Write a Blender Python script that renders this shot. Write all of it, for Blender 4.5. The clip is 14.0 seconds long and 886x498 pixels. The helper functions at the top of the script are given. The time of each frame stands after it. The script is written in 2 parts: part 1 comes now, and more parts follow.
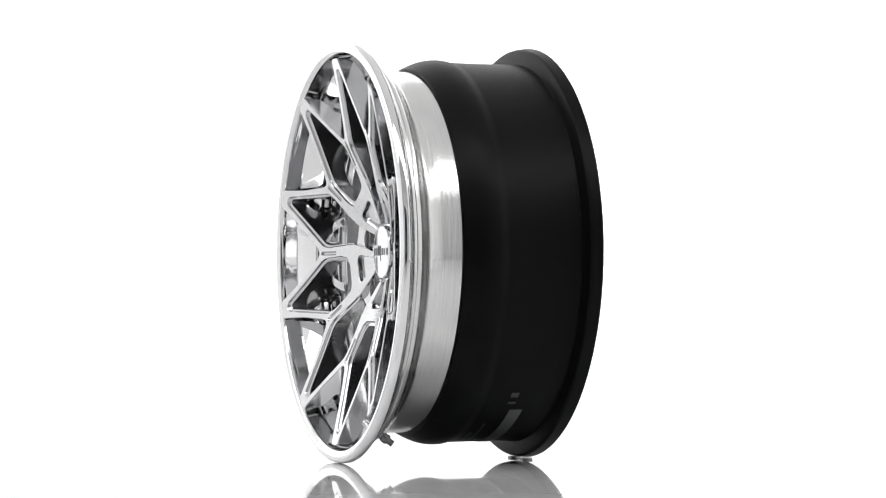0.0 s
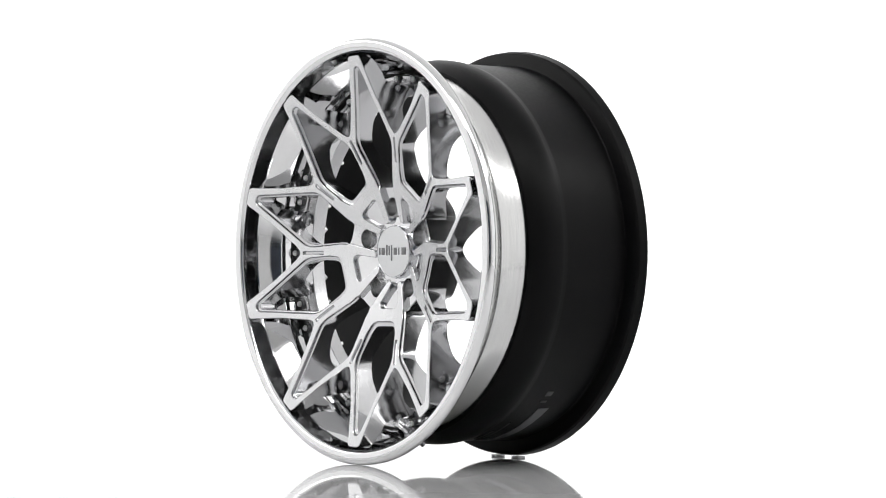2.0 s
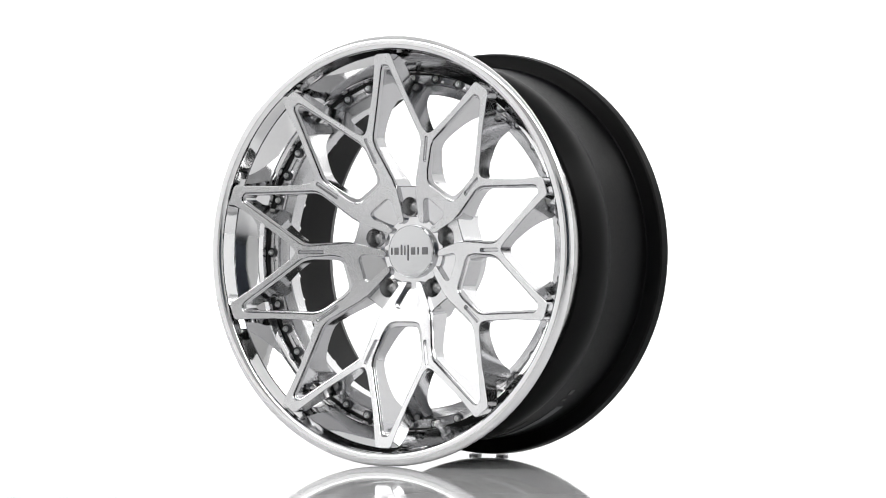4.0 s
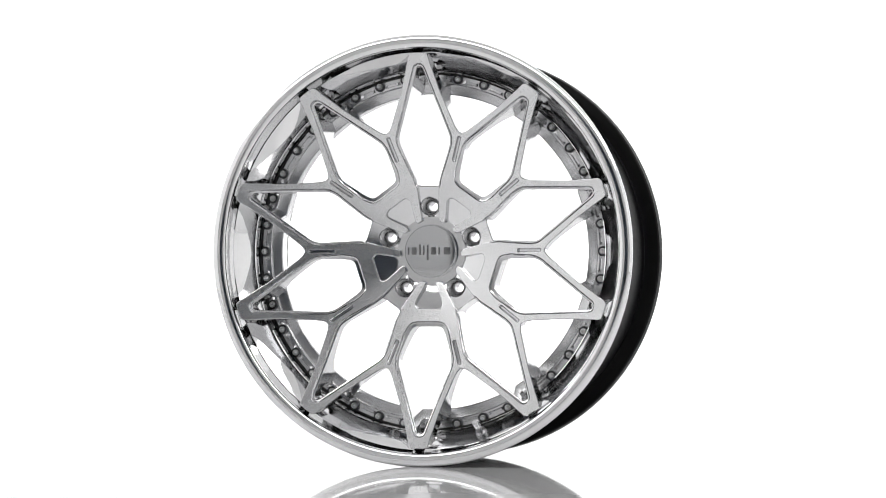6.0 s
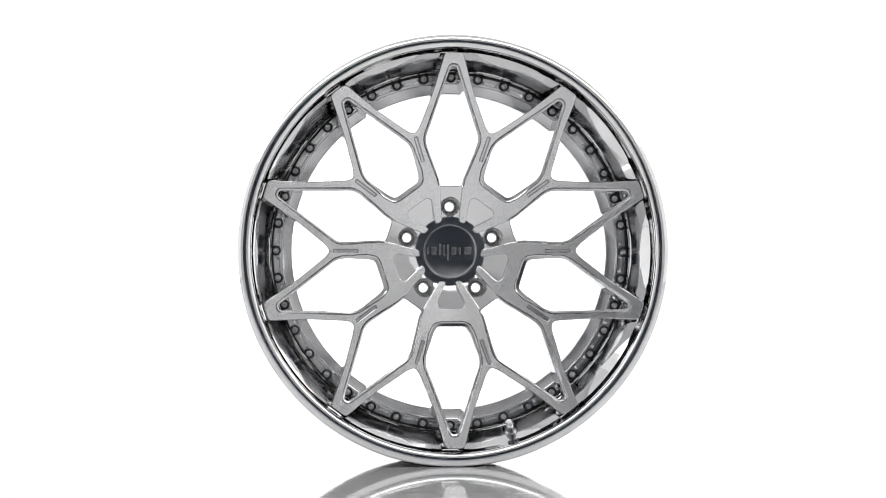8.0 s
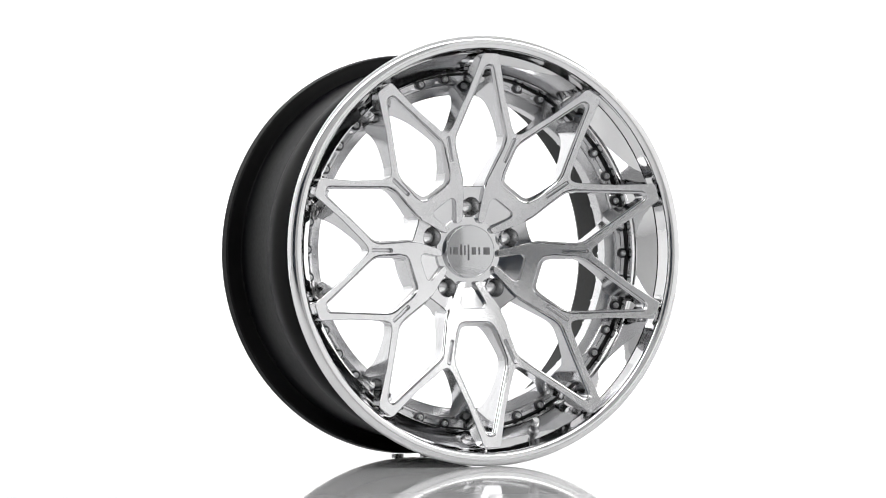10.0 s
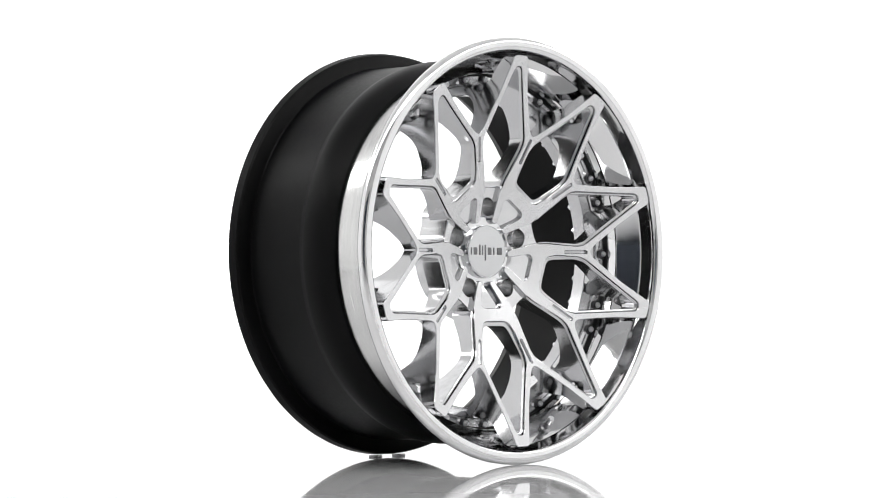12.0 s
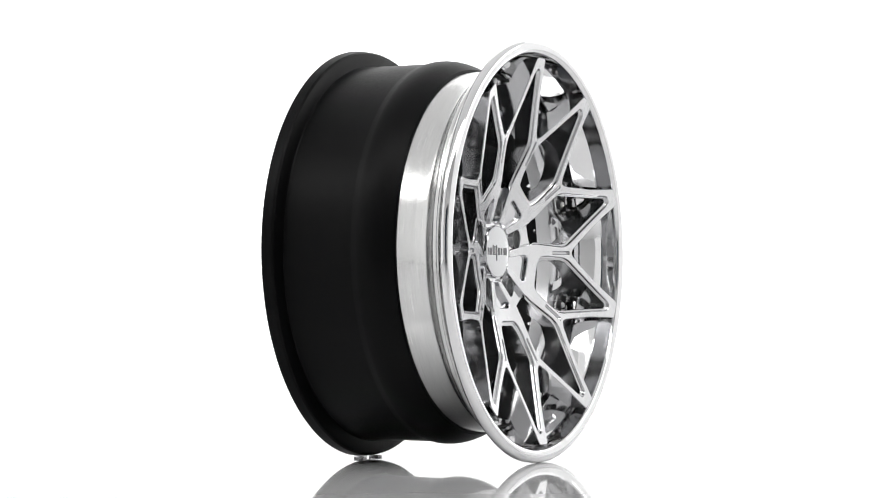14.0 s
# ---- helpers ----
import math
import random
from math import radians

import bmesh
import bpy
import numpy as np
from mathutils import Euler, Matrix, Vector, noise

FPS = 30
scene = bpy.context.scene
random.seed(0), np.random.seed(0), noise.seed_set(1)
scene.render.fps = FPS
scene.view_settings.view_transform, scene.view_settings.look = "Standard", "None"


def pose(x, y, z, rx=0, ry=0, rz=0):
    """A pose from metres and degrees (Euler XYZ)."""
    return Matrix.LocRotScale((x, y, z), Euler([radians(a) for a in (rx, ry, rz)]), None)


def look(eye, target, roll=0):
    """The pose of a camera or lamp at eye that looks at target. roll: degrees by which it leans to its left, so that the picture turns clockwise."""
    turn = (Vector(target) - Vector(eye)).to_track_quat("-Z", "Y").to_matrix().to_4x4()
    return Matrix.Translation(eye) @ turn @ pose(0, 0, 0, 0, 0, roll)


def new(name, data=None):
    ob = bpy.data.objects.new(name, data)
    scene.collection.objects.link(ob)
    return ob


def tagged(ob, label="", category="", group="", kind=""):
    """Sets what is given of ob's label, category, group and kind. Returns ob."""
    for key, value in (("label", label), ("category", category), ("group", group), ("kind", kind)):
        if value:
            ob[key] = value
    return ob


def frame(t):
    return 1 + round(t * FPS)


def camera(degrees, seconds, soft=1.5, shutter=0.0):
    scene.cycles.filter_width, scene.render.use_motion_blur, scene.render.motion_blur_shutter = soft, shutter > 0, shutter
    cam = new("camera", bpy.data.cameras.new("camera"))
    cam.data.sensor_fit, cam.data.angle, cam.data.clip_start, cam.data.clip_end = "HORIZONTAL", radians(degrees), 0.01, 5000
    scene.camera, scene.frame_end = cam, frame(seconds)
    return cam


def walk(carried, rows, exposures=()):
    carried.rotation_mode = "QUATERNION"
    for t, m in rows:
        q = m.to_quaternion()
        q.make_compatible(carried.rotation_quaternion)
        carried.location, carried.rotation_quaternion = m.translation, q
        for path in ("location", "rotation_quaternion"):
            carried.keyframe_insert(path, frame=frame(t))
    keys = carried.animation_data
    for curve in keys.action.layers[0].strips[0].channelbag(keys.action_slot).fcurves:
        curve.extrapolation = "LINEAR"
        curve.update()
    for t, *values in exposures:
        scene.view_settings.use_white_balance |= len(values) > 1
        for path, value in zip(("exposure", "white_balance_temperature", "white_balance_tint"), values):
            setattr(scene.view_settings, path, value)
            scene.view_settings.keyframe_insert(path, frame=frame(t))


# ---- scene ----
cam = camera(19.034, 14.0, soft=1.0)
CAM = look((0.0060, -3.4770, 0.2148), (0.0060, 0.0, 0.2148 + 3.4770 * math.tan(radians(1.034))), -0.13)
walk(cam, [(0.0, CAM), (14.0, CAM)])

# the turntable's angle, in degrees, second by second
TURN = [(0.0, 70.12), (1.0, 60.85), (2.0, 51.42), (3.0, 41.82), (5.3, 20.07), (6.0, 13.71), (7.0, 4.75), (8.0, -4.55),
        (10.5, -28.94), (11.0, -33.77), (12.0, -43.54), (13.0, -53.48), (14.0, -63.22)]

# ---- light ----
world = bpy.data.worlds.new("studio_dark")
scene.world = world
world.use_nodes = True
world.node_tree.nodes["Background"].inputs[0].default_value = (0.5, 0.52, 0.55, 1)
world.node_tree.nodes["Background"].inputs[1].default_value = 0.02


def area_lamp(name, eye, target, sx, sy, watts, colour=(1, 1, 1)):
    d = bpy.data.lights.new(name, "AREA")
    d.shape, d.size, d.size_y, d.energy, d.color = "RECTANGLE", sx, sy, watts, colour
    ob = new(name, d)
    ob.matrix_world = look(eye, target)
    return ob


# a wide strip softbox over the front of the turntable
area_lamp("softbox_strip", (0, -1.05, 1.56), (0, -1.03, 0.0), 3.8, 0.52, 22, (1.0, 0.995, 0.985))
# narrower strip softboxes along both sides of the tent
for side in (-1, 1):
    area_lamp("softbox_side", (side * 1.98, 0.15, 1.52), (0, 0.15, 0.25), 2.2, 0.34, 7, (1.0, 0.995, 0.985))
scene.view_settings.exposure = 0.0


# ---- materials ----
def material(name, base, metal=0.0, rough=0.5, coat=0.0, aniso=0.0):
    m = bpy.data.materials.new(name)
    m.use_nodes = True
    b = m.node_tree.nodes["Principled BSDF"]
    b.inputs["Base Color"].default_value = (*base, 1)
    b.inputs["Metallic"].default_value = metal
    b.inputs["Roughness"].default_value = rough
    b.inputs["Coat Weight"].default_value = coat
    b.inputs["Anisotropic"].default_value = aniso
    return m, m.node_tree, b


def wear(tree, bsdf, base, rough, fine=(60, 60, 60), broad=9.0, tone=0.08, spread=0.08, bump=0.02, coord="Object", wave=0.0):
    """Broad smudges and fine grain in colour, gloss and relief."""
    n, l = tree.nodes, tree.links
    tc = n.new("ShaderNodeTexCoord")
    mp = n.new("ShaderNodeMapping")
    mp.inputs["Scale"].default_value = fine
    l.new(tc.outputs[coord], mp.inputs["Vector"])
    g = n.new("ShaderNodeTexNoise")
    g.inputs["Scale"].default_value, g.inputs["Detail"].default_value = 8.0, 4.0
    l.new(mp.outputs[0], g.inputs["Vector"])
    s = n.new("ShaderNodeTexNoise")
    s.inputs["Scale"].default_value, s.inputs["Detail"].default_value = broad, 5.0
    l.new(tc.outputs[coord], s.inputs["Vector"])
    mix = n.new("ShaderNodeMath")
    mix.operation = "MULTIPLY_ADD"
    l.new(g.outputs[0], mix.inputs[0])
    mix.inputs[1].default_value = 0.5
    half = n.new("ShaderNodeMath")
    half.operation = "MULTIPLY"
    half.inputs[1].default_value = 0.5
    l.new(s.outputs[0], half.inputs[0])
    l.new(half.outputs[0], mix.inputs[2])
    cr = n.new("ShaderNodeMapRange")
    cr.inputs[1].default_value, cr.inputs[2].default_value = 0.3, 0.7
    cr.inputs[3].default_value, cr.inputs[4].default_value = max(rough - spread, 0.01), rough + spread
    l.new(mix.outputs[0], cr.inputs[0])
    l.new(cr.outputs[0], bsdf.inputs["Roughness"])
    col = n.new("ShaderNodeMapRange")
    col.data_type = "FLOAT_VECTOR"
    for i in range(3):
        col.inputs[7].default_value[i] = 0.3
        col.inputs[8].default_value[i] = 0.7
        col.inputs[9].default_value[i] = base[i] * (1 - tone)
        col.inputs[10].default_value[i] = min(base[i] * (1 + tone), 1.0)
    l.new(mix.outputs[0], col.inputs["Vector"])
    l.new(col.outputs["Vector"], bsdf.inputs["Base Color"])
    if bump:
        b = n.new("ShaderNodeBump")
        b.inputs["Strength"].default_value, b.inputs["Distance"].default_value = bump, 0.001
        l.new(g.outputs[0], b.inputs["Height"])
        l.new(b.outputs[0], bsdf.inputs["Normal"])
    if wave:
        ws = n.new("ShaderNodeTexNoise")
        ws.inputs["Scale"].default_value, ws.inputs["Detail"].default_value = 55.0, 1.0
        l.new(tc.outputs[coord], ws.inputs["Vector"])
        w = n.new("ShaderNodeBump")
        w.inputs["Strength"].default_value, w.inputs["Distance"].default_value = wave, 0.002
        l.new(ws.outputs[0], w.inputs["Height"])
        if bump:
            l.new(b.outputs[0], w.inputs["Normal"])
        l.new(w.outputs[0], bsdf.inputs["Normal"])


def worn(name, base, metal, rough, coat=0.0, **kw):
    m, tree, b = material(name, base, metal, rough, coat)
    wear(tree, b, base, rough, **kw)
    return m


ALU = worn("brushed_aluminium", (0.74, 0.74, 0.75), 1.0, 0.27, fine=(90, 90, 90), tone=0.03, spread=0.05, bump=0.004, wave=0.04)
SIDE = worn("machined_aluminium", (0.60, 0.60, 0.61), 1.0, 0.13, fine=(40, 40, 40), tone=0.05, spread=0.05, bump=0.0, wave=0.07)
HUBMETAL = worn("polished_hub", (0.76, 0.76, 0.77), 1.0, 0.12, fine=(40, 40, 40), tone=0.05, spread=0.04, bump=0.01, wave=0.03)
CHROME = worn("polished_lip", (0.82, 0.82, 0.825), 1.0, 0.05, fine=(30, 30, 30), tone=0.03, spread=0.015, bump=0.0, wave=0.03)
FLANGE = worn("polished_flange", (0.66, 0.66, 0.67), 1.0, 0.26, fine=(40, 40, 40), tone=0.02, spread=0.02, bump=0.0, wave=0.02)
BLACK = worn("satin_black_paint", (0.0018, 0.0018, 0.002), 0.0, 0.40, fine=(30, 30, 30), tone=0.15, spread=0.06, bump=0.01)
BLACK.node_tree.nodes['Principled BSDF'].inputs['Specular IOR Level'].default_value = 0.10
STEEL = worn("dark_steel", (0.30, 0.30, 0.31), 1.0, 0.28, fine=(80, 80, 80), tone=0.1, spread=0.08)
DARKSTEEL = worn("blackened_steel", (0.10, 0.10, 0.104), 1.0, 0.30, fine=(80, 80, 80), tone=0.1, spread=0.08)
SEATMETAL = worn("satin_seat_steel", (0.50, 0.50, 0.505), 1.0, 0.22, fine=(80, 80, 80), tone=0.1, spread=0.06)
RUBBER = worn("black_rubber", (0.015, 0.015, 0.015), 0.0, 0.6, fine=(50, 50, 50))
STICKER = worn("grey_sticker", (0.085, 0.085, 0.09), 0.0, 0.45, fine=(50, 50, 50), tone=0.2)
PRINT = worn("grey_print", (0.035, 0.035, 0.035), 0.0, 0.5, fine=(90, 90, 90), tone=0.3)
ENGRAVED = worn("engraved_grey", (0.20, 0.20, 0.205), 1.0, 0.35, fine=(90, 90, 90), tone=0.1)


def turned_metal(name, base, rough, aniso):
    """Metal turned on a lathe: fine rings round the axle and light drawn across them."""
    m, tree, b = material(name, base, 1.0, rough, 0.0, aniso)
    wear(tree, b, base, rough, fine=(3, 110, 3), broad=9.0, tone=0.17, spread=0.11, bump=0.05)
    t = tree.nodes.new("ShaderNodeTangent")
    t.direction_type, t.axis = "RADIAL", "Y"
    tree.links.new(t.outputs[0], b.inputs["Tangent"])
    b.inputs["Anisotropic Rotation"].default_value = 0.25
    return m


TURNED = turned_metal("turned_aluminium", (0.68, 0.68, 0.675), 0.20, 0.65)
CAPMETAL = worn("brushed_cap", (0.64, 0.645, 0.655), 1.0, 0.08, fine=(8, 120, 160), tone=0.04, spread=0.03, bump=0.02)
FLOORWHITE = worn("white_acrylic", (0.64, 0.64, 0.645), 0.0, 0.035, fine=(3, 3, 3), broad=1.5, tone=0.01, spread=0.01, bump=0.0)
WALLWHITE = worn("white_studio_paint", (0.48, 0.48, 0.48), 0.0, 0.7, fine=(10, 10, 10), broad=1.2, tone=0.02, bump=0.02)
DARKWALL = worn("dim_studio_paint", (0.72, 0.78, 0.88), 0.0, 0.8, fine=(10, 10, 10), broad=1.2, tone=0.1, bump=0.02)


def backlit(name, strength):
    m, tree, b = material(name, (0.75, 0.75, 0.75), 0.0, 0.9)
    b.inputs["Emission Color"].default_value = (1.0, 1.0, 1.0, 1)
    b.inputs["Emission Strength"].default_value = strength
    return m


GLOW = backlit("backlit_backdrop_cloth", 0.95)
# Unseen sides: glow added so the spoke faces reflect more light.
SIDEGLOW = backlit("side_cloth_added_glow", 0.31)
# Unseen top: faint glow added to lift the reflections in the lip.
TOPGLOW = backlit("top_cloth_added_glow", 0.08)


# ---- mesh helpers ----
def finish(mesh, mat, sharp=32):
    mesh.materials.append(mat)
    mesh.shade_smooth()
    mesh.set_sharp_from_angle(angle=radians(sharp))
    return mesh


def solid(name, verts, faces, mat, sharp=32):
    mesh = bpy.data.meshes.new(name)
    mesh.from_pydata([tuple(v) for v in verts], [], faces)
    bm = bmesh.new()
    bm.from_mesh(mesh)
    bmesh.ops.recalc_face_normals(bm, faces=bm.faces)
    bm.to_mesh(mesh)
    bm.free()
    return finish(mesh, mat, sharp)


def put(name, mesh, parent=None, m=None, label=""):
    ob = new(name, mesh)
    if parent:
        ob.parent = parent
    if m is not None:
        ob.matrix_basis = m
    return tagged(ob, label)


def box_mesh(name, sx, sy, sz, mat, bevel=0.0):
    bm = bmesh.new()
    bmesh.ops.create_cube(bm, size=1.0, matrix=Matrix.Diagonal((sx, sy, sz, 1)))
    if bevel:
        bmesh.ops.bevel(bm, geom=bm.edges[:], offset=bevel, segments=2, profile=0.5, affect="EDGES")
    mesh = bpy.data.meshes.new(name)
    bm.to_mesh(mesh)
    bm.free()
    return finish(mesh, mat, 50)


def lathe(name, loop, mat, steps=192, closed=True, sharp=32):
    """Turns a loop of (depth towards the front, radius) round the axle (the y axis, front at -y)."""
    verts, faces, n = [], [], len(loop)
    for k in range(steps):
        a = 2 * math.pi * k / steps
        verts += [(r * math.sin(a), -w, r * math.cos(a)) for w, r in loop]
    for k in range(steps):
        q = (k + 1) % steps
        for i in range(n if closed else n - 1):
            j = (i + 1) % n
            faces.append((k * n + i, k * n + j, q * n + j, q * n + i))
    if not closed:
        faces.append([k * n for k in range(steps)])
        faces.append([k * n + n - 1 for k in range(steps)])
    return solid(name, verts, faces, mat, sharp)


# ---- the studio ----
def slab(name, x0, x1, y0, y1, z0, z1, mat, label):
    mesh = box_mesh(name, x1 - x0, y1 - y0, z1 - z0, mat)
    ob = put(name, mesh, None, pose((x0 + x1) / 2, (y0 + y1) / 2, (z0 + z1) / 2), label)
    return tagged(ob, kind="structure")


slab("floor", -3.2, 3.2, -7, 2.6, -0.05, 0.0, FLOORWHITE, "glossy white acrylic floor that mirrors the wheel")
slab("backdrop", -2.4, 2.4, 2.3, 2.4, 0.0, 2.5, GLOW, "plain backlit white studio backdrop")
slab("wall_west", -2.5, -2.4, -2.4, 2.4, 0.0, 2.5, SIDEGLOW, "white cloth side of the studio tent, out of view, with added glow")
slab("wall_east", 2.4, 2.5, -2.4, 2.4, 0.0, 2.5, SIDEGLOW, "white cloth side of the studio tent, out of view, with added glow")
# white flats either side of the opening through which the camera looks, and a header over it
slab("flat_west", -2.5, -0.84, -2.5, -2.4, 0.0, 2.5, WALLWHITE, "plain white flat beside the camera opening")
slab("flat_east", 0.84, 2.5, -2.5, -2.4, 0.0, 2.5, WALLWHITE, "plain white flat beside the camera opening")
slab("flat_header", -0.84, 0.84, -2.5, -2.4, 1.15, 2.5, WALLWHITE, "plain white header over the camera opening")
slab("ceiling", -2.5, 2.5, -2.5, 2.4, 2.5, 2.6, TOPGLOW, "white cloth top of the studio tent, out of view, with added glow")
slab("wall_south", -3.2, 3.2, -7.1, -7, 0.0, 3.0, DARKWALL, "dim unlit blue-grey studio wall behind the camera")
slab("wall_camera_west", -3.3, -3.2, -7, -2.5, 0.0, 3.0, DARKWALL, "dim unlit blue-grey studio side wall")
slab("wall_camera_east", 3.2, 3.3, -7, -2.5, 0.0, 3.0, DARKWALL, "dim unlit blue-grey studio side wall")
slab("ceiling_camera", -3.3, 3.3, -7.1, -2.5, 3.0, 3.1, DARKWALL, "dim blue-grey studio ceiling behind the camera")

# ---- the wheel ----
R = 0.2733                    # radius of the front flange
LAT = 0.0092                  # the axle stands this far beside the turntable's centre
PX = 1.0 / 1400.7             # drawing unit of the spoke pattern, in metres
wheel = tagged(new("alloy_wheel"), "polished three-piece alloy wheel with black barrel standing upright", "wheel")
AXLE = pose(LAT, 0, R - 0.0003, -0.14, 0, 0)


def part(name, mesh, m=None, label="", parent=None):
    return put(name, mesh, parent or wheel, AXLE @ m if m is not None and parent is None else (m if m is not None else AXLE), label)


# outer lip: flange, polished inner slope, turned outer side
BEAD = [(.1362 + .0082 * max(0.0, math.cos(radians(q))) ** .75, .2645 + (.0088 if q > 0 else .0089) * math.sin(radians(q))) for q in range(90, -91, -9)]
def ahead(loop):
    """Draws the front of a profile forward to the lip's full depth."""
    return [(w + 0.0028 * min(1, max(0, (w - .085) / .045)), r) for w, r in loop]


MIDDLE = [(.0985, .2339), (.106, .2412), (.112, .2481), (.118, .2533), (.126, .2566), (.134, .2600)]
LIP_IN = [(.1330, .2552), (.1260, .2541), (.1195, .2530), (.11795, .2522), (.11385, .24753), (.10942, .24285), (.10478, .23818), (.09988, .2335), (.0985, .2322), (.0965, .2308), (.0940, .2301), (.0765, .2298)]
lip = part("lip", lathe("lip", ahead([(.0765, .2324), (.0880, .2328)] + MIDDLE + [(.1340, .2729)] + BEAD + LIP_IN), CHROME, 240, True, 15), None, "mirror-polished aluminium front lip")
LIP_OUT = [(.056, .2345), (.0566, .2349), (.0800, .2353), (.0940, .2361), (.0985, .2377), (.1060, .2448), (.1120, .2515), (.1150, .2538), (.1185, .2546), (.1192, .2540),
           (.1198, .2550), (.1235, .2566), (.1270, .2605), (.1295, .2664), (.1315, .2708), (.1335, .2730)]
part("lip_outside", lathe("lip_outside", ahead(LIP_OUT + [(w, r + .0003) for w, r in reversed(MIDDLE)] + [(.088, .2331), (.056, .2327)]), TURNED, 240), None, "turned aluminium outer side of the lip")

# black inner barrel
BARREL = [(.0555, .2320), (.0555, .2362), (.0545, .2385), (.0500, .2410), (.0440, .2441), (.0380, .2468), (.0320, .2490), (.0260, .2504), (.0200, .2512), (.0140, .2513),
          (.0105, .2511), (.0075, .2506), (.0005, .2487), (-.0020, .2485), (-.0450, .2481), (-.0920, .2485), (-.0950, .2490), (-.0962, .2500), (-.0975, .2560), (-.0990, .2625),
          (-.1005, .2664), (-.1030, .2684), (-.1100, .2697), (-.1150, .2701), (-.1166, .2686), (-.1169, .2635), (-.1140, .2590), (-.1020, .2490), (-.0870, .2430),
          (-.0300, .2420), (.0060, .2430), (.0300, .2400), (.0440, .2330), (.0475, .2250), (.0475, .2080), (.0520, .2080), (.0525, .2320)]
barrel = part("barrel", lathe("barrel", BARREL, BLACK, 192, True, 11), None, "satin black wheel barrel with a rear flange")
part("seal", lathe("seal", [(.0735, .2296), (.0800, .2296), (.0808, .2290), (.0802, .2282), (.0780, .2276), (.0735, .2270)], RUBBER, 160), None, "thin black sealing ring")


# bolted flange ring: recessed fields between the bolts, and a step inside
def flange_ring():
    verts, faces = [], []
    loop_n = 0
    steps = 400
    for k in range(steps):
        a = 2 * math.pi * k / steps
        ph = (k % 10)
        low = 0.0022 if 3 <= ph <= 7 else 0.0
        row = [(.0535, .2275), (.0750, .2275), (.0742, .2232), (.0742 - low, .2230), (.0732 - low, .2195), (.0732, .2193), (.0726, .2170), (.0715, .2160),
               (.0680, .2158), (.0675, .2150), (.0650, .2045), (.0640, .2035), (.0450, .2035), (.0450, .2075), (.0535, .2078)]
        loop_n = len(row)
        verts += [(r * math.sin(a), -w, r * math.cos(a)) for w, r in row]
    for k in range(steps):
        q = (k + 1) % steps
        for i in range(loop_n):
            j = (i + 1) % loop_n
            faces.append((k * loop_n + i, k * loop_n + j, q * loop_n + j, q * loop_n + i))
    return solid("bolt_flange", verts, faces, FLANGE, 25)


part("bolt_flange", flange_ring(), None, "polished flange ring with recessed fields between bolts")

# ---- spokes ----
S36, C36 = math.sin(radians(36)), math.cos(radians(36))


def face_depth(r):
    """Depth of the concave spoke face at radius r."""
    if r > 0.157:
        return 0.1181 + (r - 0.157) * 0.312
    return 0.0816 + (r - 0.045) * 0.326


def back_depth(r):
    """Depth of the spokes' back: they rise along the lip and rest on the flange ring."""
    return float(np.interp(r, (0.045, 0.085, 0.10, 0.12, 0.14, 0.157, 0.17, 0.185, 0.194, 0.201, 0.206, 0.2145, 0.2165, 0.219, 0.224, 0.232, 0.2395, 0.247, 0.2515, 0.256),
                           (0.042, 0.055, 0.064, 0.078, 0.088, 0.0935, 0.0950, 0.0925, 0.0870, 0.078, 0.0670, 0.0685, 0.098, 0.1085, 0.1115, 0.1145, 0.1190, 0.1250, 0.1310, 0.1365)))



def from_a(p, a):
    """A point beside the neighbouring tip's axis, 36 degrees on."""
    return (p * C36 + a * S36, -p * S36 + a * C36)


def corner_round(pts, radius):
    """Rounds the corners of a polygon of (x, y, ledge, seam)."""
    out, n = [], len(pts)
    for i in range(n):
        a, b, c = pts[i - 1], pts[i], pts[(i + 1) % n]
        if b[3]:
            out.append(b)
            continue
        da, dc = math.hypot(a[0] - b[0], a[1] - b[1]), math.hypot(c[0] - b[0], c[1] - b[1])
        ra, rc = min(radius, da * .4), min(radius, dc * .4)
        p0 = (b[0] + (a[0] - b[0]) * ra / da, b[1] + (a[1] - b[1]) * ra / da)
        p1 = (b[0] + (c[0] - b[0]) * rc / dc, b[1] + (c[1] - b[1]) * rc / dc)
        for t in (0, .33, .67, 1):
            x = (1 - t) ** 2 * p0[0] + 2 * t * (1 - t) * b[0] + t * t * p1[0]
            y = (1 - t) ** 2 * p0[1] + 2 * t * (1 - t) * b[1] + t * t * p1[1]
            out.append((x, y, b[2], False))
    return out


def dense(pts, step=6.0):
    out, n = [], len(pts)
    for i in range(n):
        a, b = pts[i], pts[(i + 1) % n]
        d = math.hypot(b[0] - a[0], b[1] - a[1])
        k = max(1, int(d / step))
        for j in range(k):
            t = j / k
            led = a[2] * (1 - t) + b[2] * t
            out.append((a[0] + (b[0] - a[0]) * t, a[1] + (b[1] - a[1]) * t, led, a[3] and (b[3] or j == 0)))
    return out


def area2(pts):
    return sum(a[0] * b[1] - b[0] * a[1] for a, b in zip(pts, pts[1:] + pts[:1]))


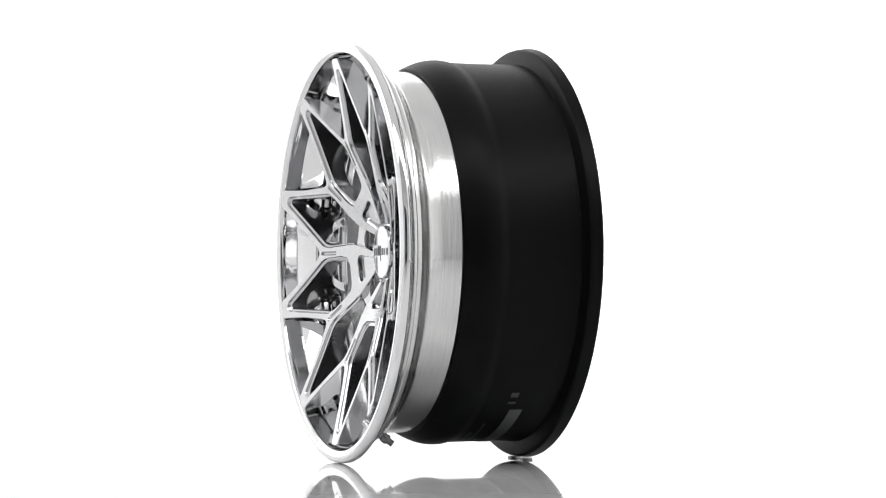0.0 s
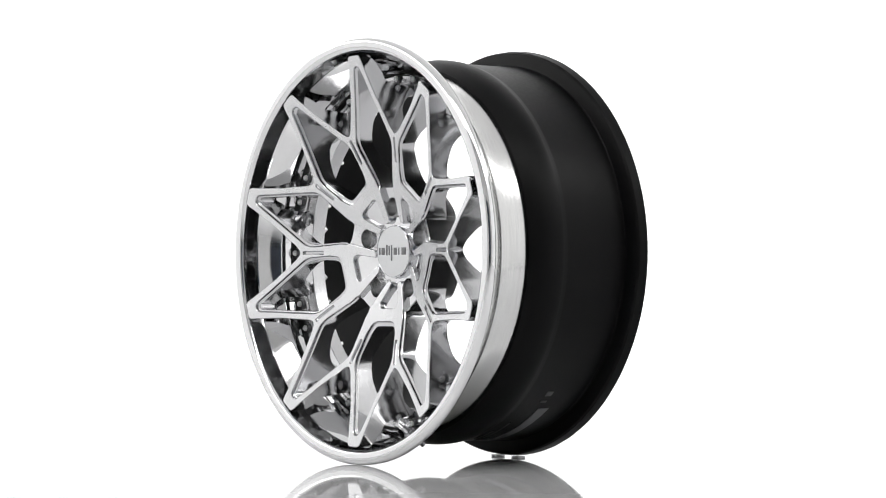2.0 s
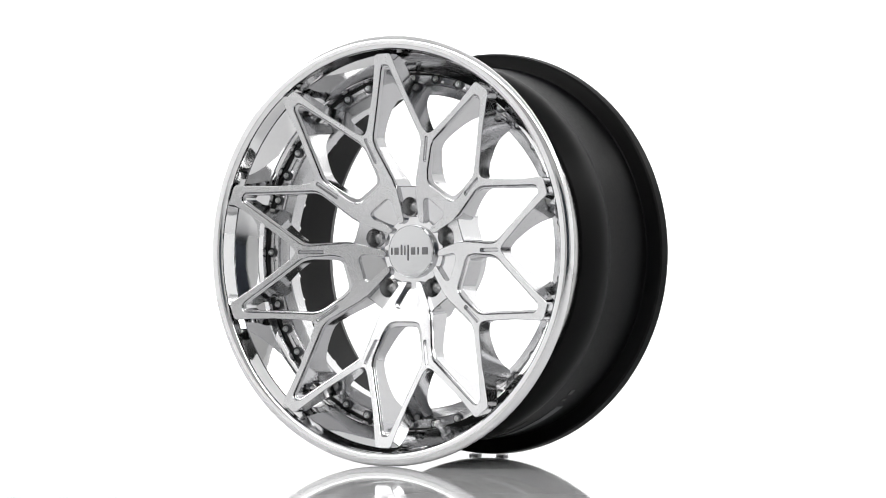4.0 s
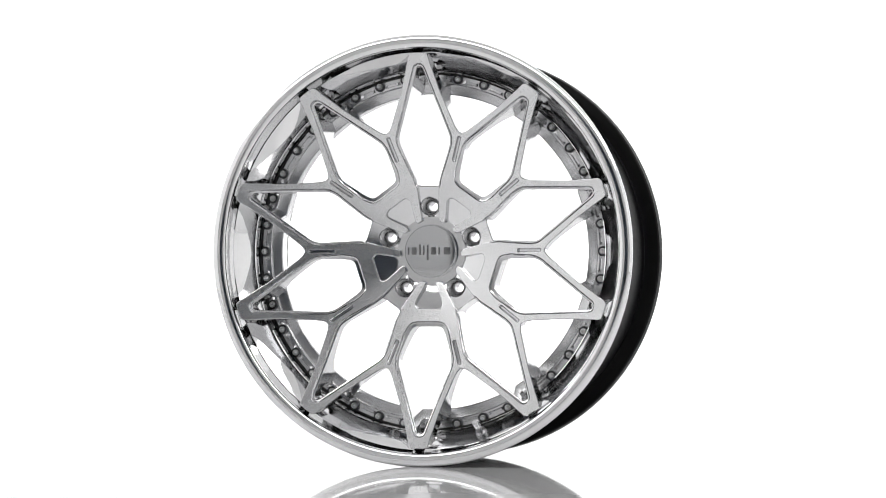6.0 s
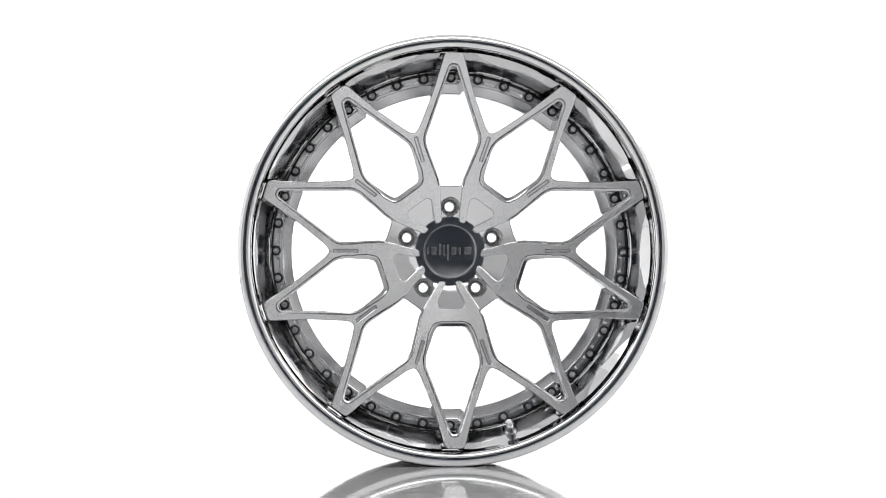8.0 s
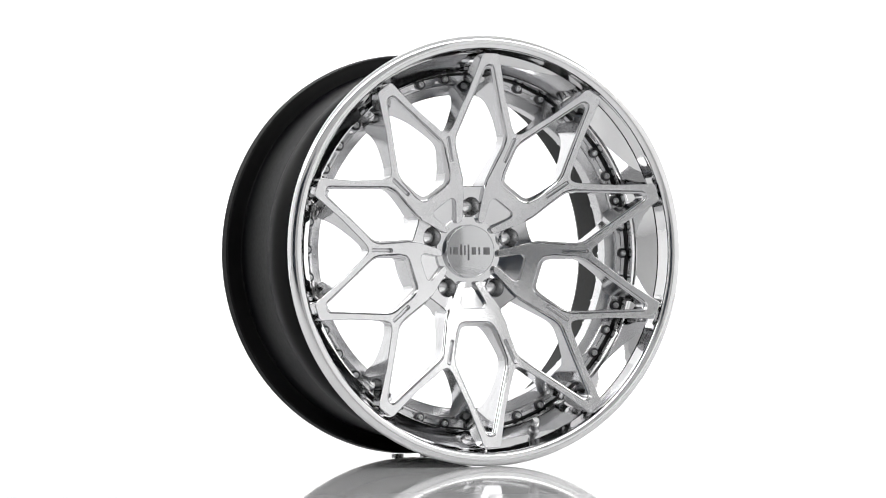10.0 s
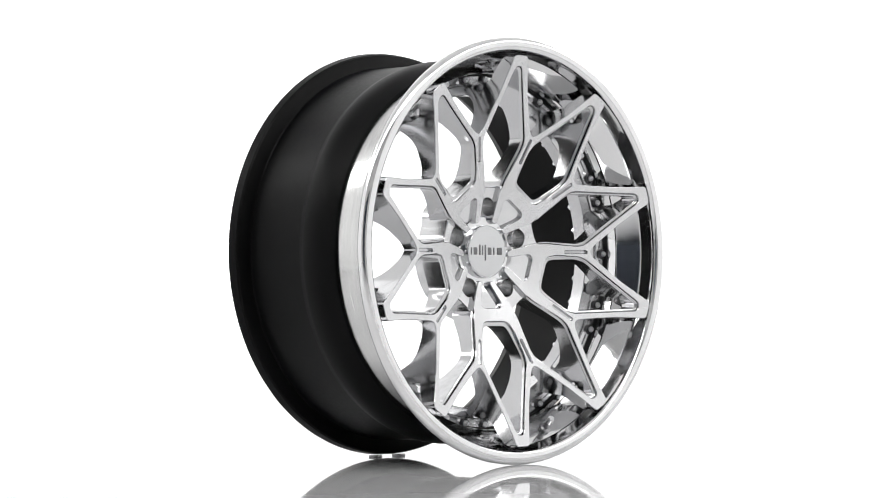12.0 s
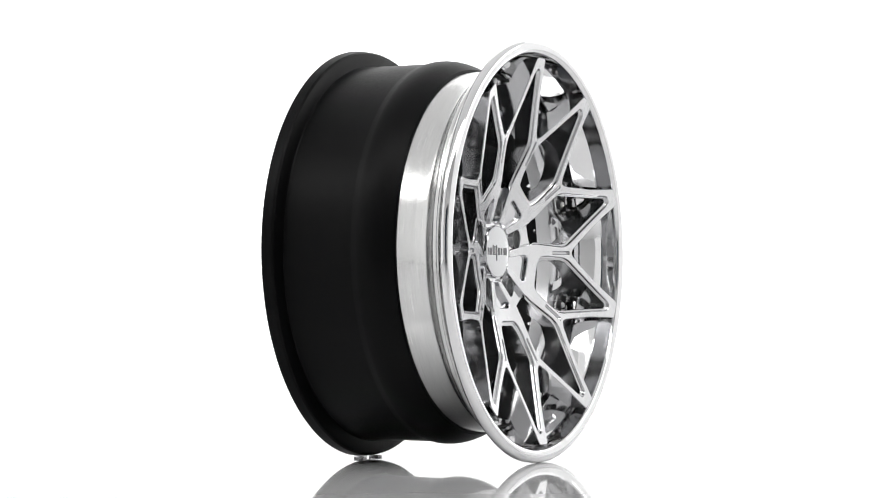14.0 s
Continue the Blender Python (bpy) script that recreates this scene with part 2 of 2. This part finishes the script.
def inset(pts, dist, inward):
    """Moves each corner into the material; dist per corner."""
    out, n = [], len(pts)
    sgn = inward if area2(pts) > 0 else -inward
    for i in range(n):
        a, b, c = pts[i - 1], pts[i], pts[(i + 1) % n]
        e = []
        for p, q in ((a, b), (b, c)):
            if p[3] and q[3]:
                continue
            d = math.hypot(q[0] - p[0], q[1] - p[1]) or 1e-9
            e.append((-(q[1] - p[1]) / d * sgn, (q[0] - p[0]) / d * sgn))
        if not e:
            out.append((b[0], b[1]))
            continue
        nx, ny = sum(v[0] for v in e), sum(v[1] for v in e)
        ln = math.hypot(nx, ny) or 1e-9
        nx, ny = nx / ln, ny / ln
        m = min(1.5, 1.0 / max(0.5, nx * e[0][0] + ny * e[0][1]))
        x, y = b[0] + nx * dist[i] * m, b[1] + ny * dist[i] * m
        if b[3]:
            # stay on the seam line, 36 degrees to either side
            s = 1 if b[0] > 0 else -1
            t = x * s * S36 + y * C36
            x, y = s * S36 * t, C36 * t
        out.append((x, y))
    return out


def inside(x, y, poly):
    hit, n = False, len(poly)
    for i in range(n):
        (x0, y0), (x1, y1) = poly[i - 1], poly[i]
        if (y0 > y) != (y1 > y) and x < (x1 - x0) * (y - y0) / (y1 - y0) + x0:
            hit = not hit
    return hit


from mathutils.geometry import delaunay_2d_cdt


def fill(loops, grid=9.0):
    """Triangles over the first loop less the others: points, triangles; the loops' points come first."""
    pts, edges = [], []
    for lp in loops:
        k = len(pts)
        pts += [Vector(p) for p in lp]
        edges += [(k + i, k + (i + 1) % len(lp)) for i in range(len(lp))]
    xs, ys = [p[0] for p in loops[0]], [p[1] for p in loops[0]]
    border = np.array([tuple(p) for p in pts])
    y = min(ys)
    while grid and y < max(ys):
        x = min(xs)
        while x < max(xs):
            if inside(x, y, loops[0]) and not any(inside(x, y, h) for h in loops[1:]):
                if np.min(np.hypot(border[:, 0] - x, border[:, 1] - y)) > grid * .45:
                    pts.append(Vector((x, y)))
            x += grid
        y += grid
    vs, _, fs, ov, _, _ = delaunay_2d_cdt(pts, edges, [], 0, 1e-5)
    keep = []
    for f in fs:
        cx, cy = sum(vs[i][0] for i in f) / 3, sum(vs[i][1] for i in f) / 3
        if inside(cx, cy, loops[0]) and not any(inside(cx, cy, h) for h in loops[1:]):
            keep.append(tuple(f))
    return vs, keep


def twin_spoke_mesh():
    """Two arms that meet in a V-shaped tip, with a pocket at the hub; half a tip on either side."""
    right = [(16.5, 350.5, 0, False), (21.5, 331, 0, False), (35.8, 282, 0, False), (60.2, 218, 0, False), (67.5, 208.5, 0, False)]
    right += [(*from_a(-60.2, 218), 0, False), (*from_a(-35.8, 282), 0, False), (*from_a(-21.5, 331), 0, False), (*from_a(-16.5, 350.5), 0, False),
              (*from_a(0, 350.5), 0, True), (*from_a(0, 326.5), .8, True)]
    right += [(*from_a(-5, 325.5), .8, False), (*from_a(-9.5, 312), .8, False), (*from_a(-47, 203), .8, False), (*from_a(-45.5, 190), .8, False),
              (*from_a(-20.5, 126), .5, False), (*from_a(-19, 106), 0, False), (*from_a(-15, 54), 0, False)]
    right += [(8, 55, 0, False), (11, 64, 0, False), (26, 94, 0, False), (21, 103, 0, False)]
    outline = right + [(-x, y, l, s) for x, y, l, s in reversed(right)]
    outline = dense(corner_round(outline, 7.0))
    half = [(5, 325.5, .8, False), (9.5, 312, .8, False), (48.5, 203, .8, False), (47.5, 188, .9, False), (32.5, 146, 1.8, False), (25.5, 135.5, 2.0, False)]
    hole = dense(corner_round(half + [(-x, y, l, s) for x, y, l, s in reversed(half)], 7.0))
    slots = []
    for s in (-1, 1):
        c, d = math.cos(radians(18)), math.sin(radians(18)) * s
        slot = [(q * c + r * d, -q * d + r * c, 0, False) for q, r in ((-3.9, 214), (3.9, 214), (3.9, 167), (-3.9, 167))]
        slots.append(dense(corner_round(slot, 3.0)))
    verts, faces = [], []

    def height(x, y, drop):
        return -(face_depth(math.hypot(x, y) * PX) - drop)

    def ring(points, drop):
        k = len(verts)
        for i, p in enumerate(points):
            d = drop[i] if isinstance(drop, list) else drop
            verts.append((p[0] * PX, height(p[0], p[1], d), p[1] * PX))
        return list(range(k, k + len(points)))

    def strip(a, b, seam=None):
        n = len(a)
        for i in range(n):
            j = (i + 1) % n
            if seam and seam[i] and seam[j]:
                continue
            faces.append((a[i], a[j], b[j], b[i]))

    tops, bottoms = [], []
    for pts, inward in ((outline, 1), (hole, -1)):
        led = [p[2] for p in pts]
        seam = [p[3] for p in pts]
        rings = []
        base = [(p[0], p[1]) for p in pts]
        flat = [min(1.0, 1.7 * l) for l in led]
        # a small rounded edge on the outside; a ledge with a steep step round the openings
        rings.append(ring(base, [0.0010 + 0.0034 * k + 0.0002 * l for k, l in zip(flat, led)]))
        rings.append(ring(inset(pts, [0.4 + 0.3 * k for k in flat], inward), [0.0004 + 0.0035 * k + 0.0002 * l for k, l in zip(flat, led)]))
        rings.append(ring(inset(pts, [0.7 + 2.6 * l for l in led], inward), [0.0003 + 0.0034 * k for k in flat]))
        rings.append(ring(inset(pts, [0.8 + 0.5 * k + 3.2 * l for k, l in zip(flat, led)], inward), [0.0002 + 0.0027 * k for k in flat]))
        rings.append(ring(inset(pts, [0.9 + 1.0 * k + 3.4 * l for k, l in zip(flat, led)], inward), [0.0001 + 0.0007 * k for k in flat]))
        last = inset(pts, [1.3 + 1.5 * k + 3.4 * l for k, l in zip(flat, led)], inward)
        rings.append(ring(last, 0.0))
        for a, b in zip(rings, rings[1:]):
            strip(a, b)
        # walls, drawn in a little half way down, and the back edge
        mid, low = [], []
        k = len(verts)
        for x, y in base:
            r = math.hypot(x, y) * PX
            w = face_depth(r) * .5 + back_depth(r) * .5
            verts.append((x * PX, -w, y * PX))
            mid.append(len(verts) - 1)
        for x, y in base:
            r = math.hypot(x, y) * PX
            verts.append((x * PX, -back_depth(r), y * PX))
            low.append(len(verts) - 1)
        strip(rings[0], mid, seam)
        strip(mid, low, seam)
        tops.append((last, rings[-1]))
        bottoms.append((base, low))
    for pts in slots:
        base = [(p[0], p[1]) for p in pts]
        a = ring(base, 0.0)
        b = ring(inset(pts, [1.0] * len(pts), 1), 0.0022)
        c = ring(inset(pts, [2.5] * len(pts), 1), 0.0034)
        strip(a, b)
        strip(b, c)
        faces.append(tuple(c))
        tops.append((base, a))

    def cap(loops, depth):
        vs, fs = fill([lp for lp, _ in loops])
        known = [i for _, ids in loops for i in ids]
        index = {}
        for i, v in enumerate(vs):
            if i < len(known):
                index[i] = known[i]
            else:
                r = math.hypot(v[0], v[1]) * PX
                index[i] = len(verts)
                verts.append((v[0] * PX, -depth(r), v[1] * PX))
        for f in fs:
            faces.append(tuple(index[i] for i in f))

    brushed = len(faces)
    cap(tops, face_depth)
    brushed = range(brushed, len(faces))
    cap(bottoms, back_depth)
    mesh = solid("twin_spoke", verts, faces, SIDE, 14)
    mesh.materials.append(ALU)
    for i in brushed:
        mesh.polygons[i].material_index = 1
    return mesh


SPOKE = twin_spoke_mesh()
for k in range(5):
    part("twin_spoke", SPOKE, pose(0, 0, 0, 0, 36 + 72 * k, 0), "brushed aluminium twin spoke with a V-shaped tip" if k == 0 else "")


def hub_mesh():
    """Hub plate with five open bolt holes."""
    outer = []
    for i in range(120):
        a = 2 * math.pi * i / 120
        off = (math.degrees(a) + 36) % 72 - 36      # angle from the nearest bolt's axis
        rad = 116 + 9 * min(1.0, abs(off) / 12.5) ** 4
        outer.append((rad * math.sin(a), rad * math.cos(a)))
    inner, bore = [[(q * math.sin(2 * math.pi * i / 72), q * math.cos(2 * math.pi * i / 72)) for i in range(72)] for q in (62.5, 40)]
    verts, faces = [], []

    def depth(r):
        return 0.0745 if r < 0.0447 else max(0.0745, face_depth(r) - 0.0060)

    def ring(pts, w=None, drop=0.0):
        k = len(verts)
        for x, y in pts:
            verts.append((x * PX, -(w if w is not None else depth(math.hypot(x, y) * PX) - drop), y * PX))
        return list(range(k, k + len(pts)))

    def strip(a, b):
        n = len(a)
        for i in range(n):
            faces.append((a[i], a[(i + 1) % n], b[(i + 1) % n], b[i]))

    top = [(outer, ring(outer)), (inner, ring(inner))]
    edge = [(x * 1.012, y * 1.012) for x, y in outer]
    e1 = ring(edge, None, 0.0015)
    strip(top[0][1], e1)
    strip(e1, ring(edge, 0.040))
    flat = ring(bore, 0.0745)
    strip(top[1][1], flat)
    strip(flat, ring(bore, 0.040))
    for k in range(5):
        a = 2 * math.pi * k / 5
        cx, cy = 81 * math.sin(a), 81 * math.cos(a)

        def circle(r):
            return [(cx + r * math.sin(2 * math.pi * i / 32), cy + r * math.cos(2 * math.pi * i / 32)) for i in range(32)]
        c0 = circle(17.5)
        r0 = ring(c0)
        rows = [r0, ring(circle(17.2), None, 0.0006), ring(circle(17.2), 0.040)]
        for p, q in zip(rows, rows[1:]):
            strip(p, q)
        top.append((c0, r0))
    vs, fs = fill([lp for lp, _ in top], 8.0)
    known = [i for _, ids in top for i in ids]
    index = {}
    for i, v in enumerate(vs):
        if i < len(known):
            index[i] = known[i]
        else:
            index[i] = len(verts)
            verts.append((v[0] * PX, -depth(math.hypot(v[0], v[1]) * PX), v[1] * PX))
    for f in fs:
        faces.append(tuple(index[i] for i in f))
    return solid("hub", verts, faces, HUBMETAL, 20)


part("hub", hub_mesh(), None, "aluminium hub plate with five open bolt holes")
# bowl-shaped seats in the bolt holes
for k in range(5):
    a = 72 * k
    seat_rows = [(.0720, .0123), (.0835, .0123), (.0838, .0120), (.0832, .0117)] + [(.0832 - .0200 * math.sin(radians(q)), .0058 + .0059 * math.cos(radians(q))) for q in range(10, 91, 10)] + [(.0420, .0058), (.0420, .0123)]
    mesh = lathe("bolt_seat", seat_rows, SEATMETAL, 32) if k == 0 else mesh
    part("bolt_seat", mesh, pose(0, 0, 0, 0, a, 0) @ pose(0, 0, 81 * PX), "grey bowl-shaped seat in a bolt hole" if k == 0 else "")
CAP_W = 0.0822
cap = part("centre_cap", lathe("centre_cap", [(.060, .0335), (.0775, .0348), (.0795, .0346), (CAP_W - .0002, .0340), (CAP_W - .0002, .0334), (CAP_W - .0006, .0331),
                                              (CAP_W - .0001, .0327), (CAP_W, .0320), (CAP_W, .0002)], CAPMETAL, 120, False, 20), None, "round brushed metal centre cap")


# marks on the cap: plain upright bars where the maker's name stands
def cap_marks():
    u = 0.00104
    spots = [(-27.5, 2.2, 7, 0), (-20.5, 6.2, 7, 0), (-13.0, 2.6, 10, 1.5), (-8.2, 2.0, 9, 1), (-3.2, 2.4, 15, -2.0), (4.2, 6.0, 7, 0), (11.5, 2.2, 7, 0), (21.5, 8.5, 7, 0)]
    for x, wd, ht, up in spots:
        mesh = box_mesh("cap_mark", wd * u, 0.0008, ht * u * 1.3, ENGRAVED, 0.0003)
        put("cap_mark", mesh, cap, pose(x * u, -CAP_W - 0.0001, (up + 0.5) * u), "")


cap_marks()


# bolts of the flange and the nuts behind it
def stack(name, rows, mat, sides=12, sharp=30):
    """A turned piece along -y: rows of (height, radius)."""
    verts, faces = [], []
    for w, r in rows:
        verts += [(r * math.sin(2 * math.pi * i / sides), -w, r * math.cos(2 * math.pi * i / sides)) for i in range(sides)]
    for k in range(len(rows) - 1):
        for i in range(sides):
            j = (i + 1) % sides
            faces.append((k * sides + i, k * sides + j, (k + 1) * sides + j, (k + 1) * sides + i))
    faces.append(list(range(sides)))
    faces.append([(len(rows) - 1) * sides + i for i in range(sides)])
    return solid(name, verts, faces, mat, sharp)


BOLTEND = worn("bright_bolt_steel", (0.86, 0.86, 0.87), 1.0, 0.38, fine=(80, 80, 80), tone=0.08, spread=0.06)
WASHER = stack("washer", [(0, .0067), (.0038, .0066), (.0044, .0060), (.0044, .0042), (.0026, .0040)], DARKSTEEL, 20)
BOLT = stack("bolt", [(.0010, .0039), (.0058, .0039), (.0072, .0030), (.0072, .0024), (.0052, .0013), (.0040, .0010)], BOLTEND, 14)
NUT = stack("nut", [(0, .0042), (.0032, .0042), (.004, .0036), (.004, .002), (.006, .002)], CHROME, 6)
for k in range(40):
    spin = pose(0, 0, 0, 0, 9 * k + 0.3, 0)
    bolt = part("bolt", BOLT, spin @ pose(0, -0.0735, 0.2240), "bright bolt end in a dark steel cup" if k == 0 else "")
    put("washer", WASHER, bolt)
    part("nut", NUT, spin @ pose(0, -0.0448, 0.2078, 0, 0, 180), "")

# valve through the lip
VM = pose(0, 0, 0, 0, 162.2, 0) @ pose(0, -0.1120, 0.2425, 40, 0, 0)
valve = part("valve", stack("valve", [(-.024, .0042), (-.016, .0042), (-.016, .0064), (-.008, .0064), (-.008, .0045), (.0, .0076), (.0035, .0072), (.0045, .0042), (.014, .0040)], STEEL, 18), VM, "short metal tyre valve with a dark base")
put("valve_cap", stack("valve_cap", [(.014, .0046), (.022, .0046), (.0235, .0036)], FLANGE, 12), valve)


# sticker and print on the barrel
def barrel_patch(name, w0, w1, a0, a1, mat, r=0.2490):
    verts, faces, n = [], [], max(2, int(abs(a1 - a0) / 2))
    for k in range(n + 1):
        a = radians(a0 + (a1 - a0) * k / n)
        for w in (w0, w1):
            verts += [(q * math.sin(a), -w, -q * math.cos(a)) for q in (r - .001, r)]
    for k in range(n):
        b = k * 4
        faces += [(b, b + 1, b + 5, b + 4), (b + 2, b + 3, b + 7, b + 6), (b + 1, b + 3, b + 7, b + 5), (b, b + 2, b + 6, b + 4)]
    faces += [(0, 1, 3, 2), (n * 4, n * 4 + 1, n * 4 + 3, n * 4 + 2)]
    return put(name, solid(name, verts, faces, mat), barrel, None, "")


barrel_patch("sticker", -.057, -.040, 6, 36, STICKER)
for w0, w1, a0, a1 in ((-.043, -.033, 42, 44), (-.043, -.033, 39, 40), (-.035, -.031, 9, 13), (-.030, -.026, 8, 13), (-.025, -.021, 9, 12),
                       (-.019, -.016, 12, 28), (-.010, -.007, 12, 22)):
    barrel_patch("print_mark", w0, w1, a0, a1, PRINT)


# ---- shims under the rear flange ----
def shim(u, w, label):
    ob = new("shim", box_mesh("shim", 0.012, 0.014, 0.0028, STEEL, 0.0005))
    ob.data.transform(Matrix.Translation((LAT + u, -w, 0.0014)))
    return tagged(ob, label, "shim", "shims under the rear flange")


SHIMS = [shim(-0.021, -0.111, "small flat grey metal shim under the black rear flange"),
         shim(0.021, -0.111, "small flat grey metal shim under the black rear flange")]


def motions():
    rows = [(t, pose(0, 0, 0, 0, 0, -a)) for t, a in TURN]
    walk(wheel, rows)
    for s in SHIMS:
        walk(s, rows)


motions()
